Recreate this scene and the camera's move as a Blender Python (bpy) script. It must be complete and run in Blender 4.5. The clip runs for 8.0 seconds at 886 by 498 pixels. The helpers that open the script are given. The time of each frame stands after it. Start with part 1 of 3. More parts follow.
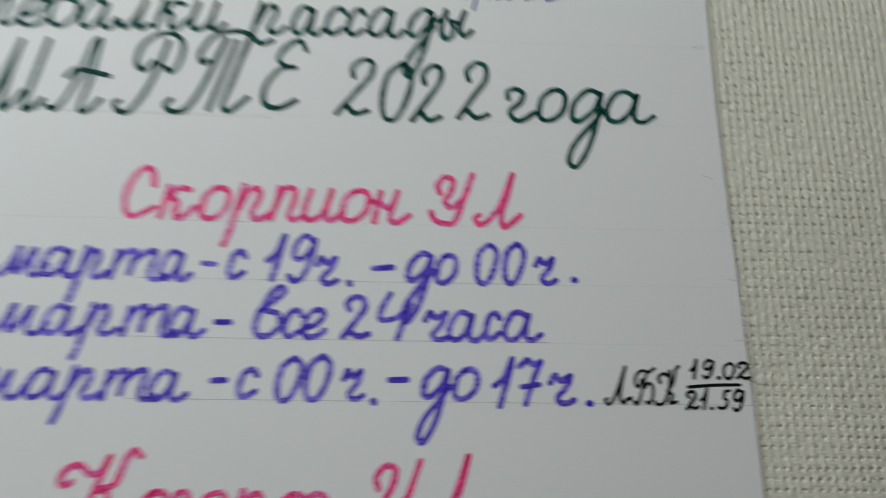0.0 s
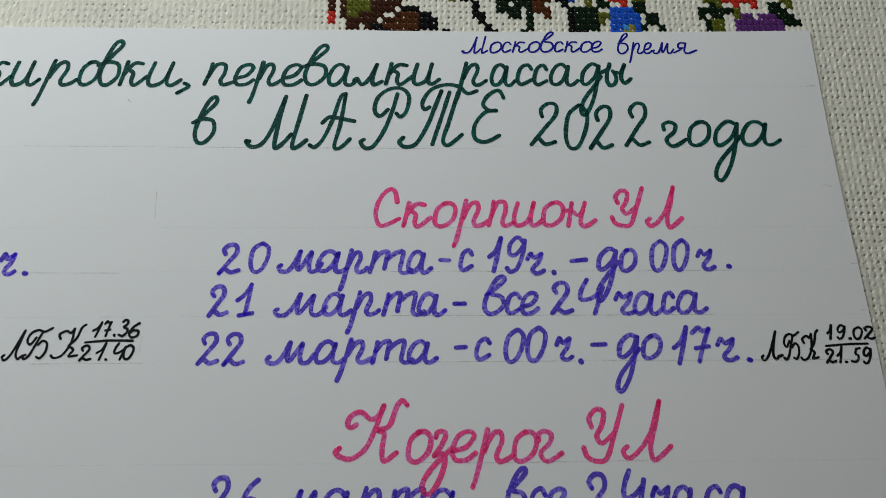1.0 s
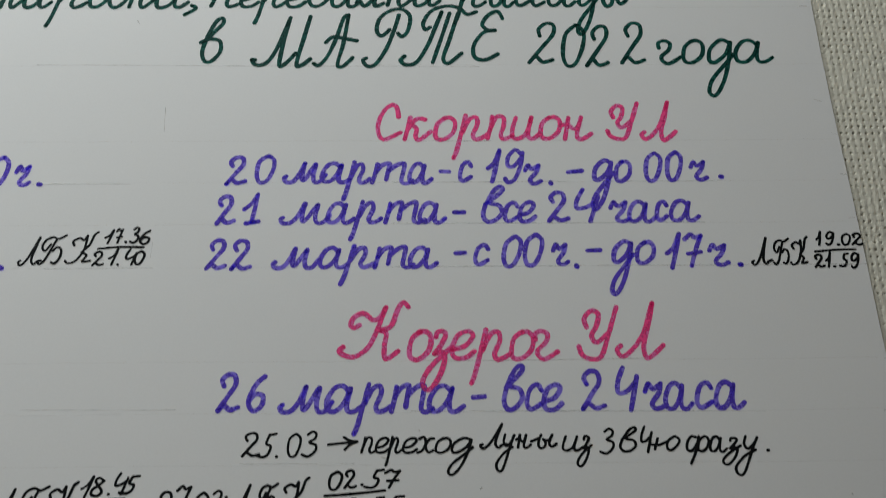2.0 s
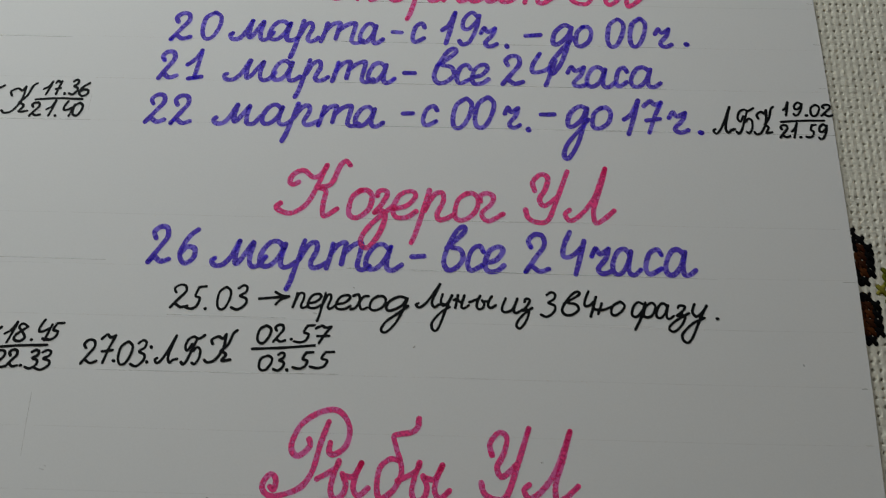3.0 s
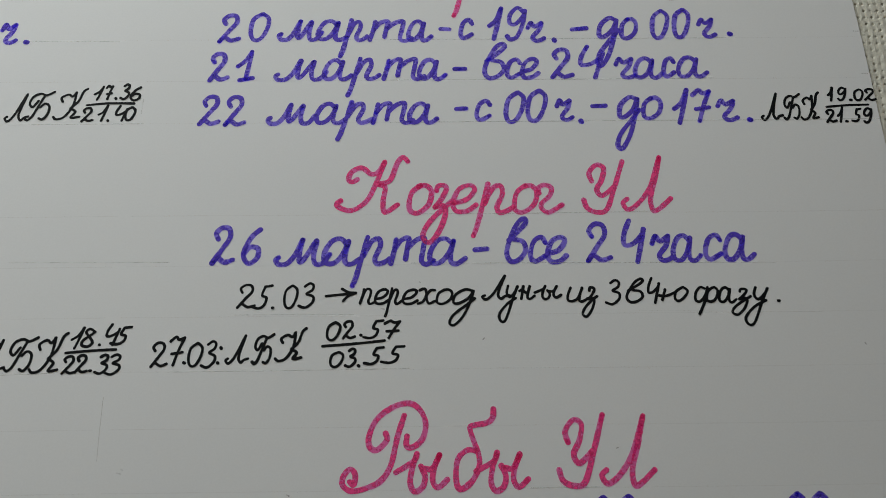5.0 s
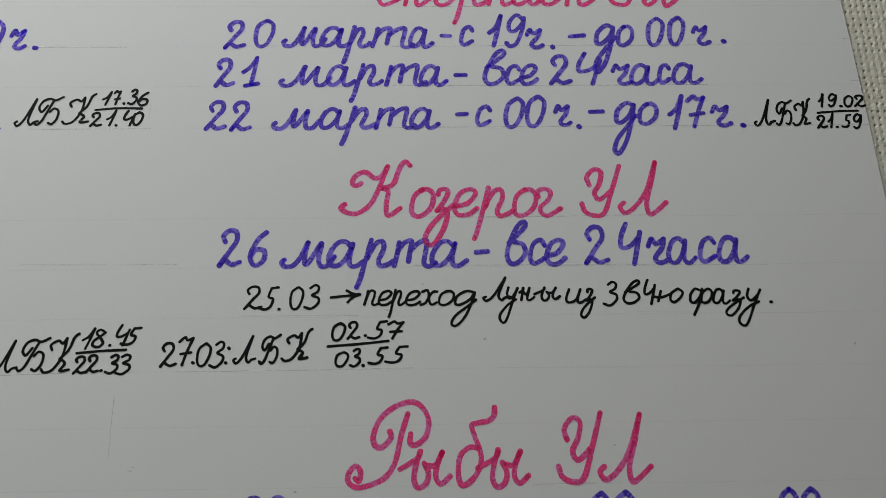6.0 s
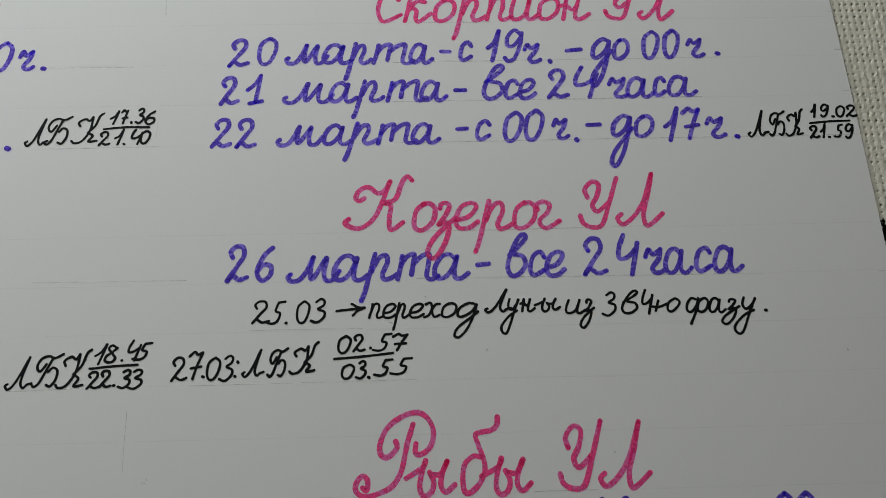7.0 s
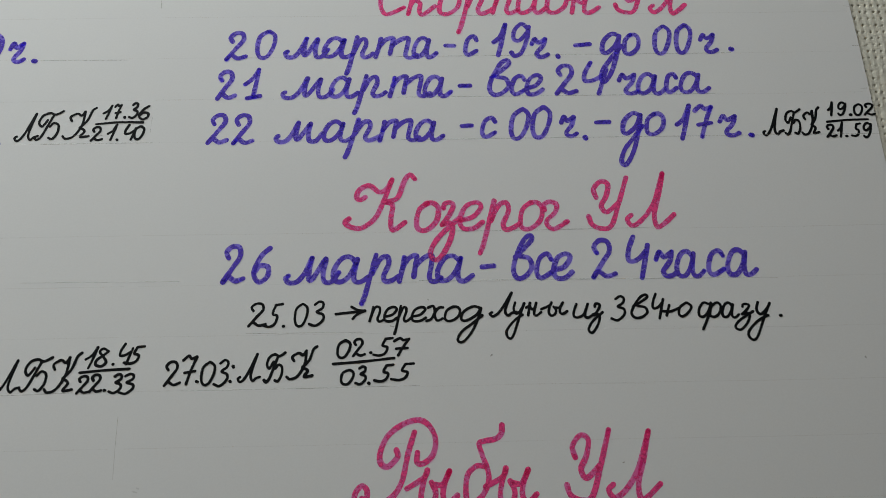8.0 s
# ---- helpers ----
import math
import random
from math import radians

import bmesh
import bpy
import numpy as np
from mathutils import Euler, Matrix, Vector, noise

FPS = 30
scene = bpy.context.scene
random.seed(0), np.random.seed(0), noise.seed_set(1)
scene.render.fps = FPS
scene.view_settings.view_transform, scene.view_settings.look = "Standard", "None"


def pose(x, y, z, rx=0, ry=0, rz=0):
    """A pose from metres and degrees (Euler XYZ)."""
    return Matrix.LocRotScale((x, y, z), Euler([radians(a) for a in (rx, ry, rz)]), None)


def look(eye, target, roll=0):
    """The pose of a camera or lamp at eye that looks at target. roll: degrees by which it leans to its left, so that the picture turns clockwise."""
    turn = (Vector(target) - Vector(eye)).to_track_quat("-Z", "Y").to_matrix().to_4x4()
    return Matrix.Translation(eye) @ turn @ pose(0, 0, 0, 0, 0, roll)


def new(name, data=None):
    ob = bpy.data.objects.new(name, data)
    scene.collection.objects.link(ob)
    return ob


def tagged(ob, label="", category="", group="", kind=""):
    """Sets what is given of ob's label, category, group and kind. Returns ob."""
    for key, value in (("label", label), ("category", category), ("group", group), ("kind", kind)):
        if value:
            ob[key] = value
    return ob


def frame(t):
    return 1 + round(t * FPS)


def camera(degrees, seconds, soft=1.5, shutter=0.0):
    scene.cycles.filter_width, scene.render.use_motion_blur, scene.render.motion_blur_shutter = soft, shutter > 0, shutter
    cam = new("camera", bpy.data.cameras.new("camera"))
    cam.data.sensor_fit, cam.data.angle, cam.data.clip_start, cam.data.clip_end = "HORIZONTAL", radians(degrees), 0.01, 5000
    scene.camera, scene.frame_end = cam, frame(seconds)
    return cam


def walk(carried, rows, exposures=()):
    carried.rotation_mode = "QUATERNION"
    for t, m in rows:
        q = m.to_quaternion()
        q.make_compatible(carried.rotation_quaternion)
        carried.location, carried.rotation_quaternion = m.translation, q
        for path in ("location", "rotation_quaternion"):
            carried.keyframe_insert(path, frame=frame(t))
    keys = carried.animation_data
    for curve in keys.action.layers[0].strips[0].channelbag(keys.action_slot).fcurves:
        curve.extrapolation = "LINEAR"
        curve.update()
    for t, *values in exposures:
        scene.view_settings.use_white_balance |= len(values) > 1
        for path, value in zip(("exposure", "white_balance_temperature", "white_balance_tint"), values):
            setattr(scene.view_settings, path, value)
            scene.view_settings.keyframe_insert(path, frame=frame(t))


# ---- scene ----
cam = camera(49.0, 8.0, soft=0.85, shutter=0.33)
PATH = [
    (0, (-0.06492, -0.11750, 0.92259), (-0.05023, -0.03644, 0.68655), 10.78),
    (0.1, (-0.06836, -0.12734, 0.93010), (-0.06195, -0.03495, 0.69789), 4.77),
    (0.2, (-0.07437, -0.12771, 0.93389), (-0.06501, -0.03697, 0.70113), 6.64),
    (0.3, (-0.08149, -0.13127, 0.94200), (-0.07260, -0.03870, 0.70994), 6.27),
    (0.5, (-0.09160, -0.13699, 0.94934), (-0.08048, -0.04092, 0.71881), 7.57),
    (0.7, (-0.09870, -0.14188, 0.95596), (-0.09057, -0.04549, 0.72543), 5.13),
    (1, (-0.10239, -0.15042, 0.96150), (-0.09591, -0.05077, 0.73231), 3.13),
    (1.2, (-0.10197, -0.15241, 0.96371), (-0.09635, -0.05368, 0.73410), 2.30),
    (2.3, (-0.09923, -0.17888, 0.95694), (-0.09600, -0.08516, 0.72519), 1.60),
    (2.5, (-0.09479, -0.18371, 0.95346), (-0.09705, -0.09578, 0.71944), -1.59),
    (2.7, (-0.08914, -0.18436, 0.95008), (-0.09212, -0.09860, 0.71527), -1.68),
    (2.8, (-0.08512, -0.18483, 0.94614), (-0.08934, -0.10059, 0.71080), -2.21),
    (3, (-0.08192, -0.18983, 0.94398), (-0.08513, -0.09904, 0.71107), -0.70),
    (3.3, (-0.08138, -0.19161, 0.94857), (-0.08110, -0.10264, 0.71494), 1.07),
    (3.4, (-0.08334, -0.19181, 0.95017), (-0.08209, -0.10372, 0.71620), 1.61),
    (3.5, (-0.08848, -0.19458, 0.94995), (-0.08478, -0.10442, 0.71681), 2.33),
    (3.7, (-0.09519, -0.19171, 0.95143), (-0.09217, -0.10535, 0.71684), 1.26),
    (4, (-0.09980, -0.19123, 0.95041), (-0.09263, -0.10207, 0.71696), 3.56),
    (4.5, (-0.10278, -0.18974, 0.94399), (-0.09575, -0.09730, 0.71182), 3.35),
    (4.7, (-0.10137, -0.19352, 0.94346), (-0.09669, -0.10080, 0.71134), 2.02),
    (5.8, (-0.10296, -0.19092, 0.94974), (-0.09747, -0.10068, 0.71666), 2.58),
    (6, (-0.10391, -0.19363, 0.94989), (-0.09680, -0.10239, 0.71725), 3.50),
    (6.2, (-0.10017, -0.19398, 0.95329), (-0.09777, -0.10457, 0.71984), 0.52),
    (6.5, (-0.10151, -0.19543, 0.95487), (-0.09765, -0.10257, 0.72279), 1.09),
    (7, (-0.10432, -0.19141, 0.95621), (-0.09738, -0.10180, 0.72292), 2.79),
    (7.2, (-0.10513, -0.18879, 0.95645), (-0.09752, -0.10025, 0.72278), 3.27),
    (7.5, (-0.10587, -0.18892, 0.95231), (-0.09931, -0.09855, 0.71931), 2.88),
    (8, (-0.10449, -0.18758, 0.94976), (-0.09797, -0.09908, 0.71604), 2.90),
]
walk(cam, [(t, look(e, g, r)) for t, e, g, r in PATH], [(0.0, -0.25, 6500.0, 10.0), (0.5, -0.44, 6500.0, 10.0), (1.0, -0.48, 6500.0, 10.0), (1.2, -0.49, 6500.0, 10.0), (2.3, -0.60, 6700.0, 10.0), (3.0, -0.59, 6700.0, 10.0), (4.0, -0.46, 6700.0, 10.0), (4.5, -0.45, 6700.0, 10.0), (6.0, -0.49, 6700.0, 10.0), (8.0, -0.5, 6700.0, 10.0)])

# ---- light: an assumed, unseen window beyond the sheet's far end, and an unseen ochre room ----
world = bpy.data.worlds.new("sky")
scene.world = world
world.use_nodes = True
wn = world.node_tree.nodes
sky = wn.new("ShaderNodeTexSky")
sky.sky_type, sky.sun_disc = "NISHITA", False
sky.sun_elevation, sky.sun_rotation = radians(28), radians(200)
wn["Background"].inputs["Strength"].default_value = 0.08
world.node_tree.links.new(sky.outputs[0], wn["Background"].inputs["Color"])

# Low and close, so its falloff also stands in for the near side's shade.
lamp = bpy.data.lights.new("window_daylight", "AREA")
lamp.shape, lamp.size, lamp.size_y, lamp.energy, lamp.color = "RECTANGLE", 0.72, 0.42, 6.6, (0.895, 0.965, 0.972)
new("window_daylight", lamp).matrix_world = look((-0.44, 0.35, 1.02), (-0.50, -0.4, 0.78))

# ---- materials ----
def material(name, rough=0.6):
    m = bpy.data.materials.new(name)
    m.use_nodes = True
    b = m.node_tree.nodes["Principled BSDF"]
    b.inputs["Roughness"].default_value = rough
    return m, m.node_tree.nodes, m.node_tree.links, b


def grained(name, colour, rough=0.6, coarse=40.0, fine=900.0, spread=0.08, bump=0.1, depth=0.0002, island=0.0, gloss=0.5, cover=1.0):
    """A surface with variation at two scales, and fine relief."""
    m, n, l, b = material(name, rough)
    at = n.new("ShaderNodeTexCoord")
    big, small = n.new("ShaderNodeTexNoise"), n.new("ShaderNodeTexNoise")
    big.inputs["Scale"].default_value, small.inputs["Scale"].default_value = coarse, fine
    big.inputs["Detail"].default_value = small.inputs["Detail"].default_value = 3
    l.new(at.outputs["Object"], big.inputs["Vector"])
    l.new(at.outputs["Object"], small.inputs["Vector"])
    add = n.new("ShaderNodeMath")
    add.operation = "ADD"
    l.new(big.outputs["Fac"], add.inputs[0])
    l.new(small.outputs["Fac"], add.inputs[1])
    total = add.outputs[0]
    if island:
        geo, mul = n.new("ShaderNodeNewGeometry"), n.new("ShaderNodeMath")
        mul.operation = "MULTIPLY_ADD"
        mul.inputs[1].default_value = island
        l.new(geo.outputs["Random Per Island"], mul.inputs[0])
        l.new(total, mul.inputs[2])
        total = mul.outputs[0]
    ramp = n.new("ShaderNodeMapRange")
    ramp.inputs["From Min"].default_value, ramp.inputs["From Max"].default_value = 0.6, 1.4 + island
    ramp.inputs["To Min"].default_value, ramp.inputs["To Max"].default_value = 1 - spread, 1 + spread
    l.new(total, ramp.inputs["Value"])
    mix = n.new("ShaderNodeMix")
    mix.data_type, mix.blend_type = "RGBA", "MULTIPLY"
    mix.inputs["Factor"].default_value = 1
    mix.inputs["A"].default_value = (*colour, 1)
    l.new(ramp.outputs["Result"], mix.inputs["B"])
    l.new(mix.outputs["Result"], b.inputs["Base Color"])
    if bump:
        bm_ = n.new("ShaderNodeBump")
        bm_.inputs["Strength"].default_value, bm_.inputs["Distance"].default_value = bump, depth
        l.new(small.outputs["Fac"], bm_.inputs["Height"])
        l.new(bm_.outputs["Normal"], b.inputs["Normal"])
    b.inputs["Specular IOR Level"].default_value = gloss
    if cover < 1:
        # Thin ink or graphite: the paper shows through, unevenly, and crossings come out darker.
        clear, blend, thin = n.new("ShaderNodeBsdfTransparent"), n.new("ShaderNodeMixShader"), n.new("ShaderNodeMapRange")
        thin.inputs["From Min"].default_value, thin.inputs["From Max"].default_value = 0.7, 1.3
        thin.inputs["To Min"].default_value, thin.inputs["To Max"].default_value = max(0.0, 2 * cover - 1), min(1.0, 2 * cover)
        l.new(add.outputs[0], thin.inputs["Value"])
        l.new(thin.outputs["Result"], blend.inputs[0])
        l.new(clear.outputs[0], blend.inputs[1])
        l.new(b.outputs[0], blend.inputs[2])
        l.new(blend.outputs[0], n["Material Output"].inputs["Surface"])
    return m


PAPER = grained("drawing_paper", (0.80, 0.80, 0.80), 0.75, 9, 2500, 0.025, 0.15, 0.00003)
CLOTH = grained("cotton_canvas", (0.72, 0.695, 0.595), 0.85, 30, 2600, 0.12, 0.5, 0.00016)
CLOTH_LOW = grained("cotton_underside", (0.66, 0.63, 0.54), 0.95, 30, 1800, 0.10, 0.4, 0.0002)
WOOD = grained("table_wood", (0.22, 0.12, 0.06), 0.45, 6, 60, 0.25, 0.1, 0.0005)
# Wall ochre chosen for the warm fill it throws back on the sheet.
PLASTER = grained("ochre_bounce_plaster", (0.52, 0.31, 0.09), 0.85, 2, 90, 0.04, 0.1, 0.001)
CEILING = grained("ceiling_paint", (0.82, 0.81, 0.78), 0.9, 2, 90, 0.03, 0.1, 0.001)
FLOOR = grained("floor_boards_varnish", (0.26, 0.16, 0.09), 0.4, 3, 40, 0.2, 0.1, 0.001)
FRAME = grained("white_frame_paint", (0.80, 0.80, 0.78), 0.4, 5, 120, 0.03, 0.05, 0.0005)
ERASED = grained("rubbed_out_graphite", (0.55, 0.55, 0.53), 0.7, 120, 3000, 0.2, 0, gloss=0.1, cover=0.04)
PENCIL = grained("pencil_graphite", (0.50, 0.50, 0.48), 0.6, 200, 4000, 0.25, 0, gloss=0.1, cover=0.25)


def ink(name, deep, film, cover, rough=0.6):
    """A translucent ink film on the paper: dye that soaks in unevenly, and darkens where strokes cross or the pen dwells."""
    m, n, l, b = material(name, rough)
    at, wide, tight, add, load = (n.new("ShaderNode" + k) for k in ("TexCoord", "TexNoise", "TexNoise", "Math", "MapRange"))
    wide.inputs["Scale"].default_value, tight.inputs["Scale"].default_value = 420, 1600
    wide.inputs["Detail"].default_value, tight.inputs["Detail"].default_value = 2, 4
    l.new(at.outputs["Object"], wide.inputs["Vector"])
    l.new(at.outputs["Object"], tight.inputs["Vector"])
    add.operation = "ADD"
    l.new(wide.outputs["Fac"], add.inputs[0])
    l.new(tight.outputs["Fac"], add.inputs[1])
    load.inputs["From Min"].default_value, load.inputs["From Max"].default_value = 0.87, 1.15
    load.inputs["To Min"].default_value, load.inputs["To Max"].default_value = max(0.0, 2 * cover - 1), 1.0
    l.new(add.outputs[0], load.inputs["Value"])
    b.inputs["Base Color"].default_value = (*deep, 1)
    b.inputs["Specular IOR Level"].default_value = 0.1
    clear, blend = n.new("ShaderNodeBsdfTransparent"), n.new("ShaderNodeMixShader")
    clear.inputs["Color"].default_value = (*film, 1)
    l.new(load.outputs["Result"], blend.inputs[0])
    l.new(clear.outputs[0], blend.inputs[1])
    l.new(b.outputs[0], blend.inputs[2])
    l.new(blend.outputs[0], n["Material Output"].inputs["Surface"])
    return m


INK = {
    "violet": ink("violet_felt_ink", (0.112, 0.066, 0.57), (0.56, 0.49, 0.98), 0.55),
    "pink": ink("pink_felt_ink", (0.96, 0.080, 0.29), (1.0, 0.46, 0.75), 0.56),
    "green": ink("green_felt_ink", (0.004, 0.055, 0.045), (0.13, 0.42, 0.37), 0.66),
    "black": ink("black_fineliner_ink", (0.007, 0.008, 0.009), (0.10, 0.10, 0.10), 0.92),
    "blue": ink("blue_gel_ink", (0.006, 0.008, 0.27), (0.16, 0.18, 0.70), 0.94),
}
THREAD = {
    "B": grained("brown_floss", (0.042, 0.013, 0.005), 0.7, 300, 3000, 0.35, 0.5, 0.0001, 0.6, 0.04),
    "N": grained("chestnut_floss", (0.075, 0.022, 0.006), 0.7, 300, 3000, 0.35, 0.5, 0.0001, 0.6, 0.04),
    "K": grained("black_floss", (0.0035, 0.0035, 0.004), 0.7, 300, 3000, 0.35, 0.5, 0.0001, 0.6, 0.04),
    "D": grained("dark_green_floss", (0.004, 0.014, 0.006), 0.7, 300, 3000, 0.35, 0.5, 0.0001, 0.6, 0.04),
    "G": grained("olive_floss", (0.105, 0.115, 0.012), 0.7, 300, 3000, 0.35, 0.5, 0.0001, 0.6, 0.04),
    "Y": grained("yellow_green_floss", (0.24, 0.22, 0.035), 0.7, 300, 3000, 0.35, 0.5, 0.0001, 0.6, 0.04),
    "R": grained("red_floss", (0.55, 0.03, 0.02), 0.7, 300, 3000, 0.35, 0.5, 0.0001, 0.6, 0.04),
    "U": grained("royal_blue_floss", (0.012, 0.09, 0.55), 0.7, 300, 3000, 0.35, 0.5, 0.0001, 0.6, 0.04),
    "A": grained("sky_blue_floss", (0.06, 0.28, 0.62), 0.7, 300, 3000, 0.35, 0.5, 0.0001, 0.6, 0.04),
    "V": grained("violet_floss", (0.11, 0.030, 0.17), 0.7, 300, 3000, 0.35, 0.5, 0.0001, 0.6, 0.04),
}


# ---- mesh helpers ----
def mesh_of(name, verts, faces, mat, smooth=False):
    me = bpy.data.meshes.new(name)
    me.from_pydata([tuple(v) for v in verts], [], [tuple(f) for f in faces])
    me.materials.append(mat)
    if smooth:
        me.polygons.foreach_set("use_smooth", [True] * len(me.polygons))
    me.update()
    return me


def part(name, bm, mat, parent, label=""):
    me = bpy.data.meshes.new(name)
    bm.to_mesh(me)
    bm.free()
    me.materials.append(mat)
    ob = new(name, me)
    ob.parent = parent
    return tagged(ob, label)


def slab(x0, x1, y0, y1, z0, z1, bevel=0.0):
    bm = bmesh.new()
    bmesh.ops.create_cube(bm, size=1, matrix=Matrix.LocRotScale(((x0 + x1) / 2, (y0 + y1) / 2, (z0 + z1) / 2), None, (x1 - x0, y1 - y0, z1 - z0)))
    if bevel:
        bmesh.ops.bevel(bm, geom=bm.edges, offset=bevel, segments=2, affect="EDGES")
    return bm


def structure(name, bm, mat, label, category):
    return tagged(part(name, bm, mat, None), label, category, "", "structure")


# ---- the unseen room, added to close the place and bounce warm light ----
RX0, RX1, RY0, RY1, RH = -1.30, 2.10, -2.40, 0.39, 2.55
structure("floor", slab(RX0, RX1, RY0, RY1, -0.1, 0.0), FLOOR, "brown varnished floor under the table", "floor")
structure("ceiling", slab(RX0, RX1, RY0, RY1, RH, RH + 0.1), CEILING, "plain white painted ceiling", "ceiling")
structure("wall_east", slab(RX1, RX1 + 0.15, RY0 - 0.15, RY1 + 0.15, -0.1, RH + 0.1), PLASTER, "unseen ochre wall added to bounce warm light", "wall")
structure("wall_west", slab(RX0 - 0.15, RX0, RY0 - 0.15, RY1 + 0.15, -0.1, RH + 0.1), PLASTER, "unseen ochre wall added to bounce warm light", "wall")
structure("wall_south", slab(RX0, RX1, RY0 - 0.15, RY0, -0.1, RH + 0.1), PLASTER, "unseen ochre wall added to bounce warm light", "wall")
WX0, WX1, WZ0, WZ1 = -0.88, -0.04, 0.76, 1.30
north = slab(RX0, WX0, RY1, RY1 + 0.15, -0.1, RH + 0.1)
for x0, x1, z0, z1 in ((WX1, RX1, -0.1, RH + 0.1), (WX0, WX1, -0.1, WZ0), (WX0, WX1, WZ1, RH + 0.1)):
    bmesh.ops.create_cube(north, size=1, matrix=Matrix.LocRotScale(((x0 + x1) / 2, RY1 + 0.075, (z0 + z1) / 2), None, (x1 - x0, 0.15, z1 - z0)))
structure("wall_north", north, PLASTER, "unseen ochre wall with a window opening, added to bounce warm light", "wall")
# Unseen window, added around the lamp and placed to suit its falloff.
window = tagged(new("window_1"), "small white window, unseen, assumed as the source of the daylight", "window", "", "structure")
for x0, x1, z0, z1 in ((WX0, WX0 + 0.05, WZ0, WZ1), (WX1 - 0.05, WX1, WZ0, WZ1), (WX0 + 0.05, WX1 - 0.05, WZ0, WZ0 + 0.05), (WX0 + 0.05, WX1 - 0.05, WZ1 - 0.05, WZ1)):
    part("window_frame", slab(x0, x1, RY1 + 0.04, RY1 + 0.10, z0, z1, 0.006), FRAME, window)

# ---- table ----
TX0, TX1, TY0, TY1 = -0.75, 0.45, -0.55, 0.25
table = tagged(new("table"), "brown wooden table under an embroidered cloth", "table")
part("tabletop", slab(TX0, TX1, TY0, TY1, 0.722, 0.750, 0.004), WOOD, table)
for x in (TX0 + 0.06, TX1 - 0.06):
    for y in (TY0 + 0.06, TY1 - 0.06):
        part("leg", slab(x - 0.03, x + 0.03, y - 0.03, y + 0.03, 0.0, 0.722, 0.004), WOOD, table)

# ---- tablecloth: even-weave canvas whose blocks leave a hole at each corner ----
CX, CY = 0.00155, 0.00180
P0, GRAIN = Vector((-0.1243, 0.0016, 0.0)), Matrix.Rotation(radians(-0.3), 4, "Z")
CLOTH_Z = 0.75546
cloth = tagged(new("tablecloth"), "cream even-weave cotton tablecloth with cross-stitched flowers, lying on the table", "tablecloth")
part("hem_sheet", slab(TX0, TX1, TY0, TY1, 0.7502, 0.7533, 0.001), CLOTH_LOW, cloth, "plain cotton under layer")


def on_cloth(col, row, z=0.0):
    p = P0 + GRAIN @ Vector((col * CX, (row - 1) * CY, 0))
    return Vector((p.x, p.y, CLOTH_Z + z))


def step(a, b, x):
    k = np.clip((x - a) / (b - a), 0, 1)
    return k * k * (3 - 2 * k)


def weave(name, c0, c1, r0, r1, res=9):
    """Blocks of four threads each way: rounded, with a pit at every corner and each crossing pulled a little out of line."""
    nx, ny = (c1 - c0) * res + 1, (r1 - r0) * res + 1
    u, v = np.meshgrid(c0 + np.arange(nx) / res, r0 + np.arange(ny) / res)
    rng = np.random.default_rng(5)
    fu, fv = u - np.floor(u), v - np.floor(v)
    eu, ev = np.minimum(fu, 1 - fu), np.minimum(fv, 1 - fv)
    ku, kv = np.floor(u).astype(int) - c0, np.floor(v).astype(int) - r0
    lift = rng.normal(0, 1, (r1 - r0 + 2, c1 - c0 + 2))[kv, ku]
    cu, cv_ = np.rint(u).astype(int) - c0, np.rint(v).astype(int) - r0
    # The holes are drawn open in some stretches and closed up in others, most of all beyond the stitched stripe.
    slack = np.array([[0.58 + 0.25 * step(-25, -60, r) + 0.5 * noise.noise((c * 0.09, r * 0.13, 3.0)) - 0.25 * (c < -1) for c in range(c0, c1 + 2)] for r in range(r0, r1 + 2)])
    checks = np.add.outer(np.arange(r1 - r0 + 2), np.arange(c1 - c0 + 2)) % 2
    slack = slack * np.where(checks, 1.2, 0.75)
    pit = np.clip(slack + rng.uniform(-0.35, 0.45, slack.shape), 0.03, 1.2)
    pit[[0, r1 - r0]] = 0.5
    pit = pit[cv_, cu]
    hole = 1 - step(0.04, 0.10 + 0.065 * np.minimum(pit, 1), np.hypot(eu, ev))
    fleck = (rng.uniform(0.1, 1.0, checks.shape) * (0.15 + 0.85 * checks))
    fleck[[0, r1 - r0]] = 0.3
    fleck = fleck[cv_, ku]
    groove = (1 - step(0.0, 0.22, eu)) * 0.42 + (1 - step(0.0, 0.18, ev)) * 0.14
    over = ((ku + kv) % 2) * 2 - 1
    z = -0.00095 * hole * pit - 0.00014 * groove + 0.00027 * fleck * np.exp(-(((0.5 - eu) / 0.12) ** 2) - (ev / 0.30) ** 2) + 0.00003 * lift * step(0, 0.2, eu) * step(0, 0.2, ev)
    z += 0.00002 * np.cos(4 * np.pi * np.where(over > 0, fu, fv))
    sway = 0.035 * np.sin(u * 0.9 + 2.1 * np.sin(v * 0.31)), 0.035 * np.sin(v * 0.8 + 1.7 * np.sin(u * 0.27))
    g = np.array(GRAIN.to_3x3())
    local = np.stack([(u - 0.5 + sway[0]) * CX, (v - 1.5 + sway[1]) * CY, z], -1).reshape(-1, 3)
    verts = local @ g.T + np.array((P0.x, P0.y, CLOTH_Z))
    i = np.arange((nx - 1) * (ny - 1))
    a = i // (nx - 1) * nx + i % (nx - 1)
    me = mesh_of(name, verts, np.stack([a, a + 1, a + nx + 1, a + nx], -1).tolist(), CLOTH, True)
    ob = new(name, me)
    ob.parent = cloth
    return tagged(ob, "cream woven canvas blocks with small holes", "", "", "stuff")


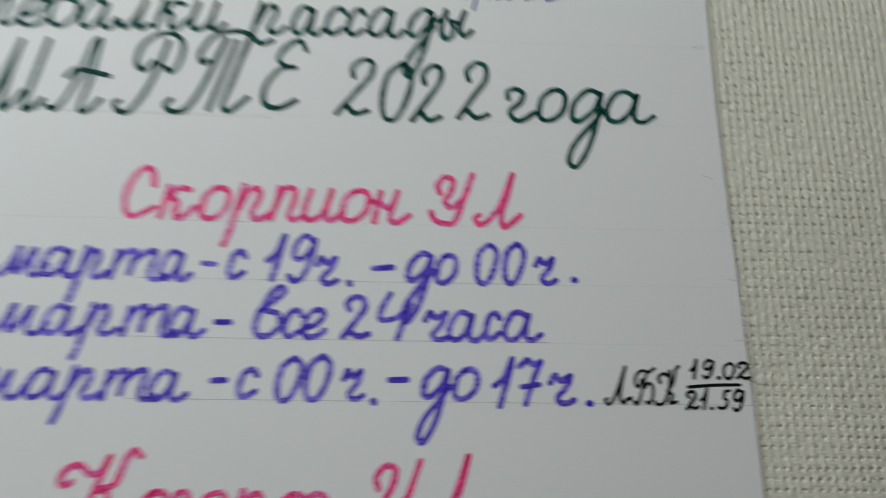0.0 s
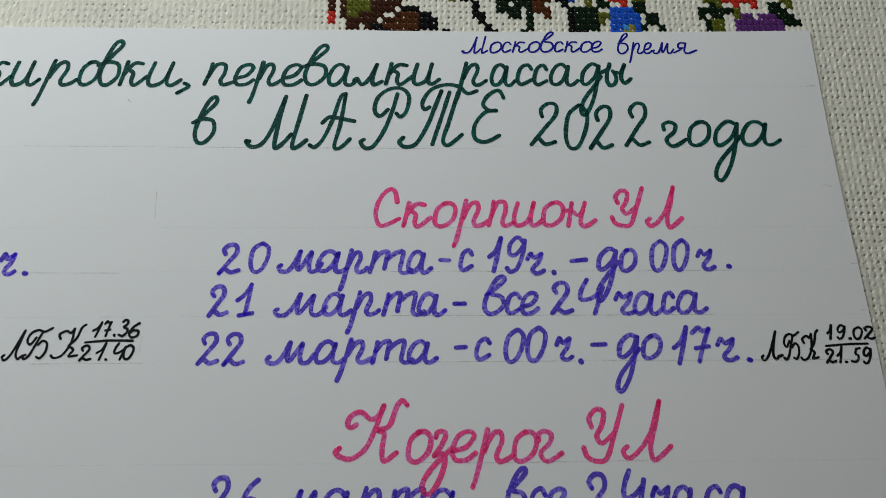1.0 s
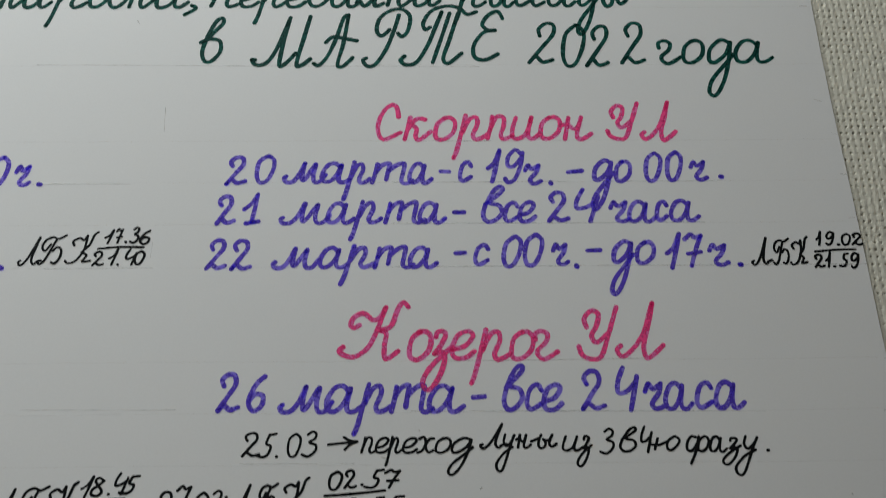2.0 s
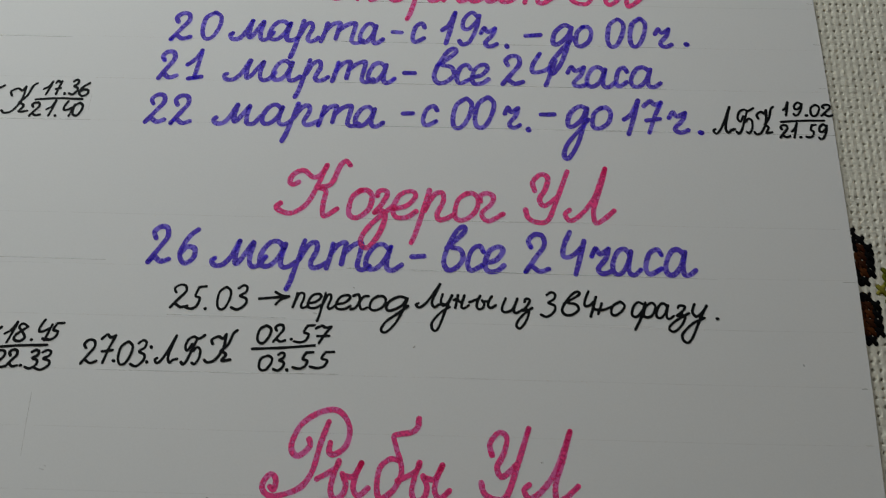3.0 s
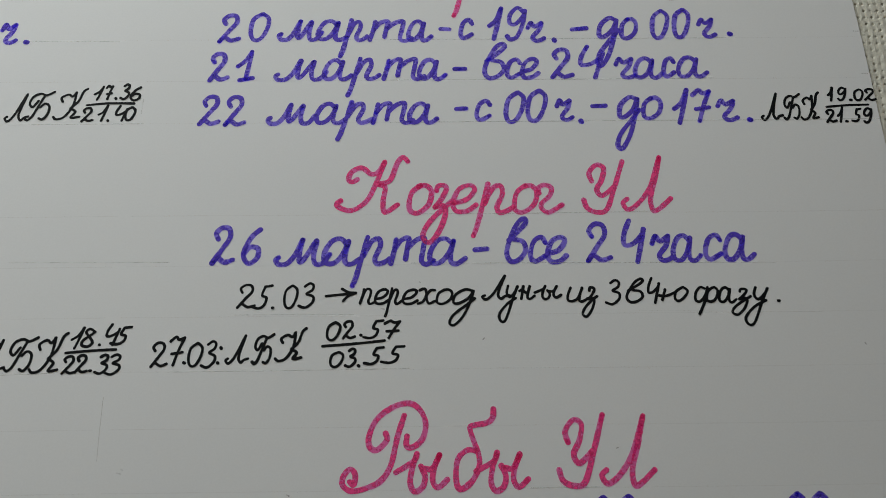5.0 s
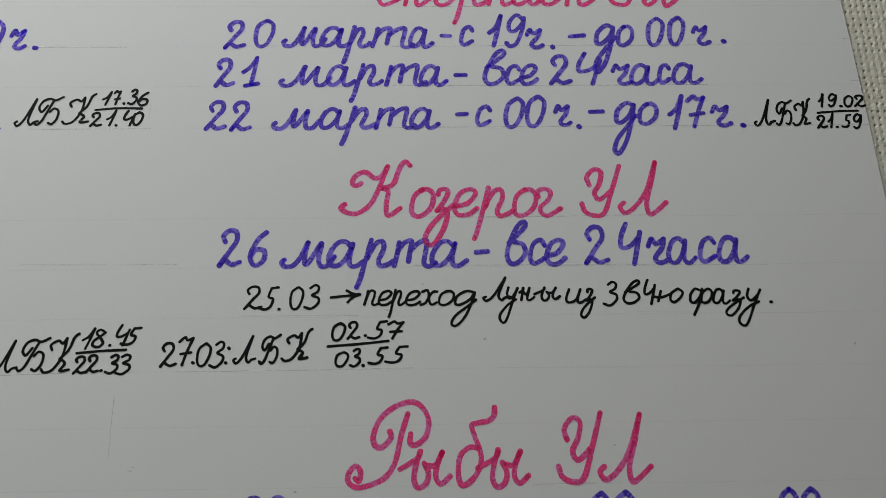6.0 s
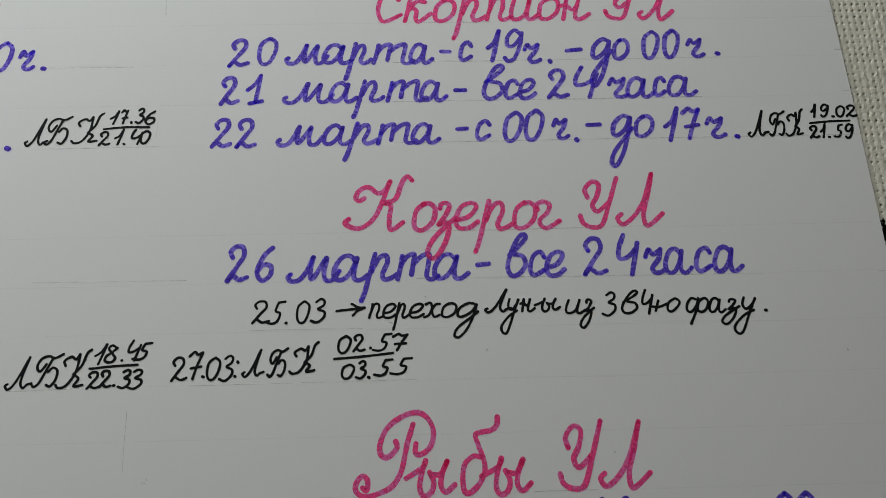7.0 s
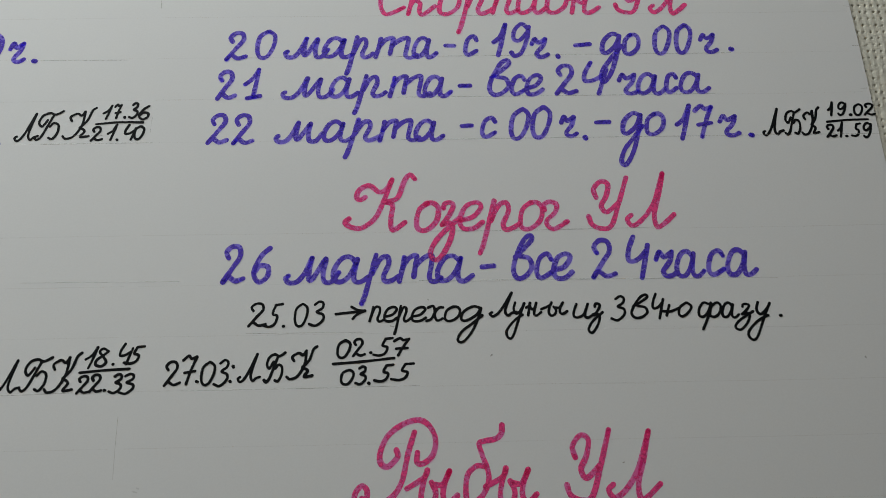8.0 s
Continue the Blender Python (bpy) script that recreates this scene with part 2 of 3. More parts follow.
weave("woven_ground", -66, 124, 0, 20)
weave("woven_ground", 78, 124, -113, 0)

# Each stitch: two crossed strands, thick in the middle and dipping into the holes.
def strand(sign, lift):
    verts, faces, n = [], [], 6
    for k in range(7):
        s = -0.56 + 1.12 * k / 6
        z, w = lift + 0.00021 * math.cos(s * 2.7) - 0.00014, 0.36 * CX * (0.75 + 0.25 * math.cos(s * 2.6))
        for j in range(n):
            a = 2 * math.pi * j / n
            d, h = math.cos(a) * w, math.sin(a) * w * 0.36
            x, y = s * CX, s * CY * sign
            verts.append((x - d * 0.7071 * sign, y + d * 0.7071, z + h))
    for k in range(6):
        for j in range(n):
            faces.append((k * n + j, k * n + (j + 1) % n, (k + 1) * n + (j + 1) % n, (k + 1) * n + j))
    return verts, faces


def stitch_mesh(mat):
    v1, f1 = strand(1, 0.0)
    v2, f2 = strand(-1, 0.00009)
    return mesh_of("stitch", v1 + v2, f1 + [tuple(i + len(v1) for i in f) for f in f2], mat, True)


STITCH = {k: stitch_mesh(m) for k, m in THREAD.items()}


def motif(name, label, chart, top, c0, c1, shift=0, only="BNKDGYRUAV"):
    """Cross-stitches of the columns c0 to c1 of a chart whose first line is the row top; thin backing threads lie under them."""
    bm, cells = bmesh.new(), []
    for i, line in enumerate(chart):
        for c in range(c0, min(c1 + 1, len(line))):
            p = on_cloth(c + shift, top - i)
            if line[c] in only and (p.y > -0.0012 or p.x > -0.0022):
                cells.append((c + shift, top - i, line[c]))
    for c, r, k in cells:
        m = Matrix.Translation(on_cloth(c, r, 0.00003)) @ GRAIN @ Matrix.Diagonal((CX * 0.72, CY * 0.26, 0.0002, 1))
        bmesh.ops.create_cube(bm, size=1, matrix=m)
    kinds = [k for _, _, k in cells]
    base = part(name, bm, THREAD[max(set(kinds), key=kinds.count)], cloth, label)
    for c, r, k in cells:
        ob = new("stitch", STITCH[k])
        ob.parent = base
        ob.matrix_world = Matrix.Translation(on_cloth(c + random.uniform(-0.04, 0.04), r + random.uniform(-0.04, 0.04), random.uniform(-0.00004, 0.00004))) @ GRAIN @ pose(0, 0, 0, 0, 0, random.uniform(-5, 5))


BORDER = [
    "B.BBBGGRRBB.........Y.KK....DDDD.KNNNNKUU..G.DDRRR.GG..........GGGGGRRRR....GG..",
    "B.BBBGGRBBBB........Y.KK....DDDDDDNNN.KKU..G.D.RRR.GG..........GGGRRRRRR....GG..",
    "B.BGGGGBBBBB............K...DD.DDDNN...K...G.DD..R.DD...........DG..R..R..DD.G..",
    "B.BGGGGBBBB.KKK.........K...DDDD.DNNN...KDDDD..UUUUDD.........DDDDDDG.....DDD...",
    "R.BGGBBBB..BNNNKK.......KK....DD.D..N...KDDDDGGUUUUU.DD.......D.DD..GVV.VVVDDD..",
    "R..BBBBB.BBNNNNKKK.......K.......D......KDDDDG.UUUUU.DD........DGG..VVVVVVVVDDD.",
    "...BB.BKKNNNNNNKKK........K......D......KDDDD..UUAYUD..D.......DGG..VVVVVVVV....",
    "........KKKNNNK....K......KK....D.......KKK....UUYYU............GG..VVVVVVVV....",
    "........KKKKKKK............K....D........KK....UUUUU............GG..VVVVVVVV....",
]
motif("red_brown_stripe", "red and brown stitched stripe", BORDER, 7, 0, 1)
motif("brown_rosette", "brown and olive cross-stitched rosette", BORDER, 7, 2, 19)
motif("black_tendril", "thin black cross-stitched tendril", BORDER, 7, 20, 27)
motif("dark_scroll", "dark green and brown cross-stitched scroll", BORDER, 7, 28, 40)
motif("dark_leaf", "dark green cross-stitched leaf", BORDER, 7, 41, 46)
motif("blue_flower", "blue cross-stitched flower with a yellow heart", BORDER, 7, 47, 55)
motif("violet_flower", "violet cross-stitched flower with red and dark leaves", BORDER, 7, 62, 78)
SPRIG = [
    "K.........",
    "KK........",
    "KBK.......",
    "NBK..G....",
    "BBK..GG...",
    "KNK.GG....",
    "KK..G..DDD",
    "...Y..DDDD",
    "KK..G..DDD",
    "BBK..GG...",
    "BNK...G...",
    "NBK.......",
    "BNK.......",
    "KK........",
]
motif("brown_rosette", "dark brown cross-stitched rosette", SPRIG, -61, 0, 9, 81, "BNK")
motif("olive_sprig", "olive green cross-stitched sprig with a dark bud", SPRIG, -61, 0, 9, 81, "GYD")

# ---- the sheet ----
Z = 0.75592
sheet_bm = bmesh.new()
# The edges are not quite straight, as the sheet was cut.
outline = [(-0.0010, 0.0), (-0.018, -0.0003), (-0.035, -0.0005), (-0.064, -0.0006), (-0.093, -0.0004), (-0.136, 0.0002), (-0.179, 0.0007), (-0.250, 0.0012), (-0.420, 0.0020), (-0.420, -0.297), (-0.0012, -0.297),
           (0.0001, -0.162), (0.0004, -0.145), (0.0005, -0.122), (0.0003, -0.109), (0.0001, -0.096), (-0.0001, -0.083), (-0.0004, -0.068), (-0.0009, -0.052), (-0.0012, -0.031), (-0.0012, -0.016)]
low = [sheet_bm.verts.new((x, y, Z - 0.00028)) for x, y in outline]
high = [sheet_bm.verts.new((x, y, Z)) for x, y in outline]
sheet_bm.faces.new(high)
sheet_bm.faces.new(low[::-1])
for i in range(len(outline)):
    j = (i + 1) % len(outline)
    sheet_bm.faces.new((low[j], low[i], high[i], high[j]))
bmesh.ops.recalc_face_normals(sheet_bm, faces=sheet_bm.faces)
sheet_me = bpy.data.meshes.new("paper_sheet")
sheet_bm.to_mesh(sheet_me)
sheet_bm.free()
sheet_me.materials.append(PAPER)
sheet = tagged(new("paper_sheet", sheet_me), "white paper sheet handwritten in coloured ink on the tablecloth", "paper sheet")

# ---- a hand for the pens: each letter as pen strokes, in hundredths of the small letters' height ----
GLYPHS = {}


def glyph(name, width, strokes):
    GLYPHS[name] = (width, [[tuple(float(v) / 100 for v in p.split(",")) for p in s.split()] for s in strokes.split(" / ")])


glyph("м", 2.11, "17,28 7,17 19,-1 50,3 79,38 105,98 97,56 96,12 115,23 158,93 149,38 155,2 183,3 209,38")
glyph("а", 1.46, "89,75 64,100 32,89 7,43 11,6 41,3 72,37 92,89 / 92,89 80,32 84,3 106,0 133,20")
glyph("р", 1.24, "27,108 10,44 -15,-48 -30,-85 / 12,32 42,88 71,100 78,70 57,21 67,0 94,6 116,21")
glyph("т", 1.83, "26,98 18,53 4,1 / 18,53 46,93 79,102 74,65 66,18 / 73,59 110,93 145,102 141,59 133,13 153,-2 183,13")
glyph("2г", 1.03, "44,96 37,120 62,142 91,137 93,102 59,59 13,2 / 13,2 36,23 64,4 100,13")
glyph("2", 1.03, "35,96 26,120 49,142 79,137 84,102 54,59 13,2 / 13,2 34,23 64,4 99,13")
glyph("0", 1.03, "56,142 14,110 3,41 19,0 54,4 84,60 90,114 62,142")
glyph("1", 0.82, "0,69 35,100 64,149 / 64,149 52,69 40,2 / 12,-4 74,7")
glyph("с", 0.69, "62,77 48,99 21,82 7,28 21,2 59,23")
glyph("1ч", 0.75, "11,72 43,104 69,170 / 69,170 51,87 29,0")
glyph("9", 0.90, "85,147 57,172 23,135 19,90 46,83 82,127 91,156 / 91,156 80,88 51,17 20,0 6,17")
glyph("ч", 0.88, "13,67 29,97 45,76 78,96 / 78,96 67,59 37,19 46,0 67,-1 88,11")
glyph("д", 0.87, "83,91 54,102 17,64 8,14 27,3 65,39 86,91 / 86,91 71,6 45,-84 12,-144 -7,-130 9,-75 59,-6 90,39")
glyph("о", 0.75, "41,100 12,70 5,12 32,0 67,30 76,77 59,100 35,96")
glyph("в", 0.89, "14,95 51,131 90,176 82,197 54,173 20,100 5,38 22,1 56,7 86,47 76,90 38,100")
glyph("вг", 0.82, "-6,84 18,100 44,131 77,172 72,194 48,178 20,110 4,44 16,3 44,2 74,42 70,88 36,100 10,92")
glyph("е", 0.67, "2,34 38,46 61,83 47,101 16,84 -1,34 8,2 39,3 64,25")
glyph("4", 1.00, "41,167 13,111 11,69 52,74 96,106 / 106,132 87,69 65,0")
glyph("7", 0.84, "10,151 44,181 64,162 98,174 / 98,174 64,90 36,0 / 22,70 91,80")
glyph("5", 1.41, "132,148 85,142 / 85,142 65,86 97,70 84,22 47,0 2,8")
glyph("3", 1.12, "43,139 74,157 99,145 92,114 56,89 97,72 96,36 50,1 7,12")
glyph("6", 0.80, "61,122 30,92 6,35 26,0 56,20 58,54 28,60 9,35")
glyph("8", 1.09, "83,127 46,146 20,118 51,79 77,33 47,0 2,11 5,48 50,88 87,124")
glyph("п", 1.18, "29,102 22,63 3,3 / 16,39 47,98 80,97 80,59 65,20 77,-1 116,12")
glyph("л", 1.32, "4,21 18,30 40,2 76,33 107,101 / 107,101 87,30 94,0 130,15")
glyph("к", 1.05, "25,102 14,48 3,1 / 15,48 49,94 82,92 / 33,66 49,50 45,15 59,-1 103,36")
glyph("и", 1.27, "24,98 6,40 8,5 35,1 69,27 94,98 / 94,98 78,41 77,7 96,0 128,23")
glyph("н", 1.19, "32,100 24,56 13,0 / 1,62 26,69 52,45 73,64 / 83,100 65,38 63,6 84,0 119,24")
glyph("з", 0.57, "11,79 15,98 32,102 42,88 27,51 5,18 / 5,18 31,25 39,0 21,-62 -10,-110 -32,-96 -27,-63 2,-17 57,39")
glyph("г", 0.79, "8,69 8,92 29,102 48,89 41,60 14,32 17,8 38,-1 79,26")
glyph("б", 0.87, "70,114 42,115 11,86 6,27 21,0 58,24 81,66 80,102 63,146 52,183 70,193 109,200 128,216 131,242")
glyph("ы", 1.64, "0,49 55,78 66,101 / 66,101 52,61 46,20 60,-4 84,6 93,36 79,66 / 90,60 116,60 138,98 / 138,98 122,61 117,26 134,7 163,29")
glyph("я", 1.88, "2,4 42,26 76,50 48,48 42,74 64,100 106,92 / 108,96 90,22 114,-2 191,25")
glyph("х", 1.22, "13,93 48,103 59,63 35,14 0,0 / 119,94 86,89 59,46 76,3 116,17")
glyph("у", 0.94, "18,103 6,47 27,14 64,52 84,97 / 84,97 51,8 -7,-164 -43,-174 -51,-121 3,-43 69,5")
glyph("ю", 2.17, "59,76 35,2 / 3,36 63,32 129,57 / 184,98 136,63 126,13 154,-3 199,32 218,70 190,98")
glyph("ф", 1.55, "74,93 45,101 14,61 9,13 38,4 75,47 93,99 / 93,99 68,7 24,-83 / 76,7 93,70 134,101 156,73 137,21 105,-1 79,10")
glyph("М", 2.32, "13,21 0,21 20,-3 59,8 96,76 142,226 / 142,226 123,124 110,0 135,6 172,55 / 222,232 202,132 178,4 198,-3 231,28")
glyph("А", 1.77, "3,8 23,-1 53,36 84,115 114,225 134,242 / 134,242 117,103 97,3 119,-4 156,36 / 47,107 73,132 115,127 170,117")
glyph("Ря", 1.95, "16,32 3,21 22,-6 54,5 95,76 127,173 144,242 / 107,169 76,138 55,165 66,222 108,262 159,268 190,232 181,165 158,138 141,153")
glyph("Т", 2.94, "16,36 1,15 23,-4 64,8 108,91 136,169 164,248 / 117,173 97,163 91,198 123,253 181,278 232,268 264,236 300,248 / 195,242 163,130 125,6 / 228,238 189,103 166,25 186,1 238,49")
glyph("Е", 1.30, "126,200 107,236 68,217 44,173 64,146 94,144 / 94,144 49,134 9,76 9,19 50,3 102,32")
glyph("С", 0.90, "82,106 75,148 57,164 27,139 4,86 2,37 25,2 90,34")
glyph("У", 1.23, "34,101 27,129 51,154 74,144 66,105 49,75 65,54 103,83 / 135,167 106,83 78,11 46,1 16,14 6,39")
glyph("Л", 1.40, "18,36 5,21 21,3 54,27 89,78 123,172 / 123,172 105,101 86,36 91,-1 111,7 144,36")
glyph("К", 2.33, "67,109 51,99 39,111 50,135 81,148 112,128 134,137 154,169 / 154,169 130,102 101,38 60,5 28,7 4,22 16,35 / 229,173 212,187 194,165 171,105 128,94 / 132,91 157,82 152,36 158,-1 198,24")
glyph("Рп", 2.64, "26,24 39,15 42,45 26,62 7,40 5,15 30,-2 73,5 120,28 150,76 167,159 187,227 / 131,171 135,149 106,121 84,129 80,161 103,216 152,253 202,266 236,246 254,204 245,156 216,130 196,135 197,164")
glyph("л1", 2.56, "37,41 16,24 48,-5 113,65 216,267 / 216,267 153,69 174,3 210,29 250,40")
glyph("Б", 3.30, "-3,20 26,-4 70,36 111,126 186,302 / 122,233 67,156 32,205 67,286 140,319 202,298 283,339 / 150,152 194,197 242,164 236,72 188,4 147,16")
glyph("К1", 3.79, "76,227 60,280 129,323 176,296 212,349 / 212,349 190,170 112,30 31,-2 -4,30 / 327,398 286,357 244,231 167,138 / 175,134 224,94 184,18 272,30")
glyph("→", 1.94, "0,-1 90,10 193,19 / 104,48 148,23 193,19 / 193,19 142,-4 111,-37")


layer = [0]


def smooth_line(pts, per=7):
    """A curve through the points, without overshoot at their spacing."""
    p = [Vector((*a, 0)) for a in pts]
    if len(p) == 2:
        return [p[0].lerp(p[1], k / 3) for k in range(4)]
    out = []
    for i in range(len(p) - 1):
        a, b, c, d = p[max(i - 1, 0)], p[i], p[i + 1], p[min(i + 2, len(p) - 1)]
        for k in range(per):
            t = k / per
            out.append(0.5 * (2 * b + (c - a) * t + (2 * a - 5 * b + 4 * c - d) * t * t + (3 * b - a - 3 * c + d) * t ** 3))
    return out + [p[-1]]


def ribbon(verts, faces, line, width, phase):
    """A pen stroke with round ends and a slightly uneven width; it climbs a hair along its way, so that crossings lie one upon another."""
    keep = [line[0]]
    for q in line[1:]:
        if (q - keep[-1]).length > width * 0.06:
            keep.append(q)
    if len(keep) < 2:
        keep.append(keep[0] + Vector((width * 0.1, 0, 0)))
    layer[0] += 1
    z0 = Z + 0.000015 + (layer[0] % 12) * 0.000003
    rows, n = [], len(keep)
    for i, q in enumerate(keep):
        d = (keep[min(i + 1, n - 1)] - keep[max(i - 1, 0)])
        d = d.normalized() if d.length > 1e-9 else Vector((1, 0, 0))
        w = width / 2 * (1 + 0.16 * noise.noise(Vector((q.x * 260 + phase, q.y * 260, phase))) + 0.10 * noise.noise(Vector((q.x * 1000, q.y * 1000, phase))))
        rows.append((q, d, w, z0 + 0.000015 * i / n))
    base = len(verts)
    for q, d, w, z in rows:
        side = Vector((-d.y, d.x, 0)) * w
        verts.append((*(q + side).xy, z))
        verts.append((*(q - side).xy, z))
    for i in range(n - 1):
        a = base + 2 * i
        faces.append((a, a + 1, a + 3, a + 2))
    for (q, d, w, z), first, sign in ((rows[0], base, -1), (rows[-1], base + 2 * n - 2, 1)):
        side, fan = Vector((-d.y, d.x, 0)), []
        for k in range(1, 7):
            a = math.pi * k / 7
            fan.append(len(verts))
            verts.append((*(q + side * w * math.cos(a) + d * sign * w * math.sin(a)).xy, z))
        ring = [first, *fan, first + 1]
        faces.append(ring if sign < 0 else ring[::-1])


def split_at_cusps(line):
    """Breaks a line where the pen turns back sharply."""
    out, run = [], [line[0]]
    for i in range(1, len(line) - 1):
        run.append(line[i])
        if (line[i] - line[i - 1]).length > 0 and (line[i + 1] - line[i]).length > 0 and (line[i] - line[i - 1]).angle(line[i + 1] - line[i]) > 0.9:
            out.append(run)
            run = [line[i]]
    return out + [run + [line[-1]]]


VIOLET, PINK, GREEN, BLACK, BLUE = ("violet", 0.00108), ("pink", 0.00112), ("green", 0.00106), ("black", 0.00058), ("blue", 0.00053)
TOOL = {"violet": "felt-tip", "pink": "felt-tip", "green": "felt-tip", "black": "fineliner", "blue": "gel-pen"}
SPELL = {"вг": "в", "2г": "2", "1ч": "1", "Ря": "Р", "Рп": "Р", "л1": "Л", "К1": "К"}


def inked(name, lines, pigment, width, label):
    verts, faces = [], []
    phase = random.uniform(0, 50)
    for line in lines:
        for run in split_at_cusps(smooth_line(line)):
            ribbon(verts, faces, run, width, phase)
            if width > 0.0009:
                # Felt tips leave more ink where the pen lands and lifts.
                for end, back in ((run[0], run[min(3, len(run) - 1)]), (run[-1], run[max(-4, -len(run))])):
                    if random.random() < 0.7:
                        ribbon(verts, faces, [end, end.lerp(back, random.uniform(0.2, 1.0))], width * random.uniform(0.62, 0.92), phase)
    ob = new(name, mesh_of(name, verts, faces, pigment))
    ob.parent = sheet
    return tagged(ob, label)


def write(text, pen, x0, y0, x1, y1, height, spans="", lean=0.0):
    """A word between two places on its base line (millimetres on the sheet, from its corner), letters of the given small height.
    spans: where each letter begins and ends, as shares of the word's length; else they follow one another at their own widths. lean: extra slant to the right."""
    names = text.split()
    natural = sum(GLYPHS[g][0] for g in names)
    along = Vector((x1 - x0, y1 - y0, 0)) / 1000
    up = Vector((-along.y, along.x, 0)).normalized() * height / 1000
    begin, at, lines = Vector((x0, y0, 0)) / 1000, 0.0, []
    shares = [tuple(float(v) for v in p.split(":")) for p in spans.split()]
    for k, g in enumerate(names):
        a, b = shares[k] if shares else (at, at + GLYPHS[g][0] / natural)
        at, wob, unit = b, random.uniform(-0.02, 0.02), along * (b - a) / GLYPHS[g][0]
        for s in GLYPHS[g][1]:
            lines.append([(begin + along * a + unit * px + along.normalized() * (lean * height / 1000 * (py - 0.5)) + up * (py + wob + random.uniform(-0.012, 0.012))).xy for px, py in s])
    word = "".join(SPELL.get(g, g) for g in names)
    kind = "numeral" if word.isdigit() else "arrow" if word == "→" else "letter" if len(names) == 1 else "word"
    inked("handwritten_" + kind, lines, INK[pen[0]], pen[1], f"{pen[0]} {TOOL[pen[0]]} {kind} {word}")


def mark(pen, points):
    """A dash, a bar or a full stop."""
    pts = [tuple(float(v) / 1000 for v in p.split(",")) for p in points.split()]
    size = (Vector(pts[-1]) - Vector(pts[0])).length
    dot = size < 0.0008
    inked("full_stop" if dot else "dash" if size < 0.006 else "fraction_bar", [pts], INK[pen[0]], pen[1] * (1.15 if dot else 1.0), f"{pen[0]} {TOOL[pen[0]]} {'dot' if dot else 'stroke'}")


def rule(points, lead=PENCIL, width=0.00014):
    inked("pencil_rule", [[tuple(float(v) / 1000 for v in p.split(",")) for p in points.split()]], lead, width, "faint grey pencil line")


def speck(points):
    inked("pencil_speck", [[tuple(float(v) / 1000 for v in p.split(",")) for p in points.split()]], PENCIL, 0.00026, "small grey smudge")


rule("-196.6,-33.6 -141.5,-34.2 -87.1,-34.7")
rule("-194.7,-66.4 -170.0,-66.6")
rule("-108.7,-66.6 -68.7,-66.7 -30.9,-66.7")
rule("-108.6,-77.2 -69.4,-77.4 -35.9,-77.4")
rule("-187.0,-87.8 -162.7,-87.8")
rule("-108.6,-88.0 -57.6,-88.1 0.0,-88.2")
rule("-102.9,-55.6 -85.1,-55.7")
rule("-102.3,-110.0 -83.4,-110.2 -52.5,-110.0")
rule("-104.3,-121.2 -71.6,-121.5 -28.2,-122.0")
rule("-187.4,-120.1 -154.3,-120.4")
rule("-57.8,-132.1 -29.8,-132.8 -20.2,-132.9", ERASED)
rule("-140.1,-132.0 -116.0,-132.2")
rule("-190.3,-143.9 -182.5,-143.8 -174.9,-143.6")
rule("-152.5,-143.7 -126.5,-143.7 -104.6,-143.6")
rule("-87.4,-143.7 -56.5,-144.2", ERASED)
rule("-81.6,-167.3 -68.6,-167.3")
rule("-164.7,-148.6 -164.7,-154.9 -164.6,-160.9")
rule("-163.7,-46.1 -163.4,-52.7")
rule("-180.3,-85.7 -173.8,-85.8")
rule("-163.2,-81.6 -163.4,-85.3")
rule("-2.4,-54.2 -1.1,-54.4")
rule("-2.1,-65.2 -0.7,-65.3")
rule("-2.2,-76.6 -0.7,-76.6")
rule("-0.2,-110.6 0.8,-110.6")
rule("-2.4,-122.1 -0.1,-122.0")
rule("-1.6,-144.2 -0.6,-144.2")
rule("-2.1,-155.3 -0.9,-155.3")
rule("-2.3,-167.4 -0.6,-167.4")
# Guide lines for the writing, rubbed out but for a trace.
for y in (-16.9, -34.2, -55.6, -66.6, -77.4, -88.1, -110.2, -121.6, -132.6, -143.9, -155.3, -167.4):
    rule(f"-163.0,{y + 0.3} -120.0,{y + 0.1} -70.0,{y} -30.0,{y - 0.2} -1.8,{y - 0.1}", ERASED, 0.00018)
    rule(f"-240.0,{y + 0.5} -200.0,{y + 0.3} -166.0,{y + 0.3}", ERASED, 0.00018)
speck("-12.5,-139.5 -12.4,-139.8")
speck("-64.7,-160.0 -64.4,-159.9")
speck("-160.5,-163.3 -159.8,-163.5")
speck("-102.6,-125.4 -102.4,-125.5")
speck("-128.0,-167.9 -127.6,-168.1")
speck("-173.1,-20.7 -172.6,-21.4")
speck("-149.1,-34.3 -149.0,-34.3")
speck("-89.9,-137.8 -89.6,-137.5")
speck("-110.4,-131.0 -109.7,-131.2")
speck("-159.8,-162.6 -159.5,-162.8")
speck("-12.6,-139.6 -12.4,-139.9")
speck("-4.4,-16.9 -2.5,-16.7")
speck("-5.1,-44.6 -3.3,-45.2")

write("п и к и", GREEN, -221.7, -16.3, -195.7, -16.3, 6.70)
write("р о вг к и", GREEN, -194.1, -16.5, -161.0, -16.4, 6.66)
write("п е р е вг а л к и", GREEN, -155.2, -16.5, -96.4, -16.3, 5.97, "0.000:0.126 0.132:0.211 0.222:0.330 0.332:0.413 0.419:0.520 0.520:0.655 0.628:0.752 0.763:0.880 0.880:0.992")
write("р а с с а д ы", GREEN, -91.4, -16.6, -48.1, -16.5, 5.99, "0.000:0.155 0.171:0.325 0.316:0.422 0.414:0.508 0.513:0.692 0.690:0.806 0.790:0.986")
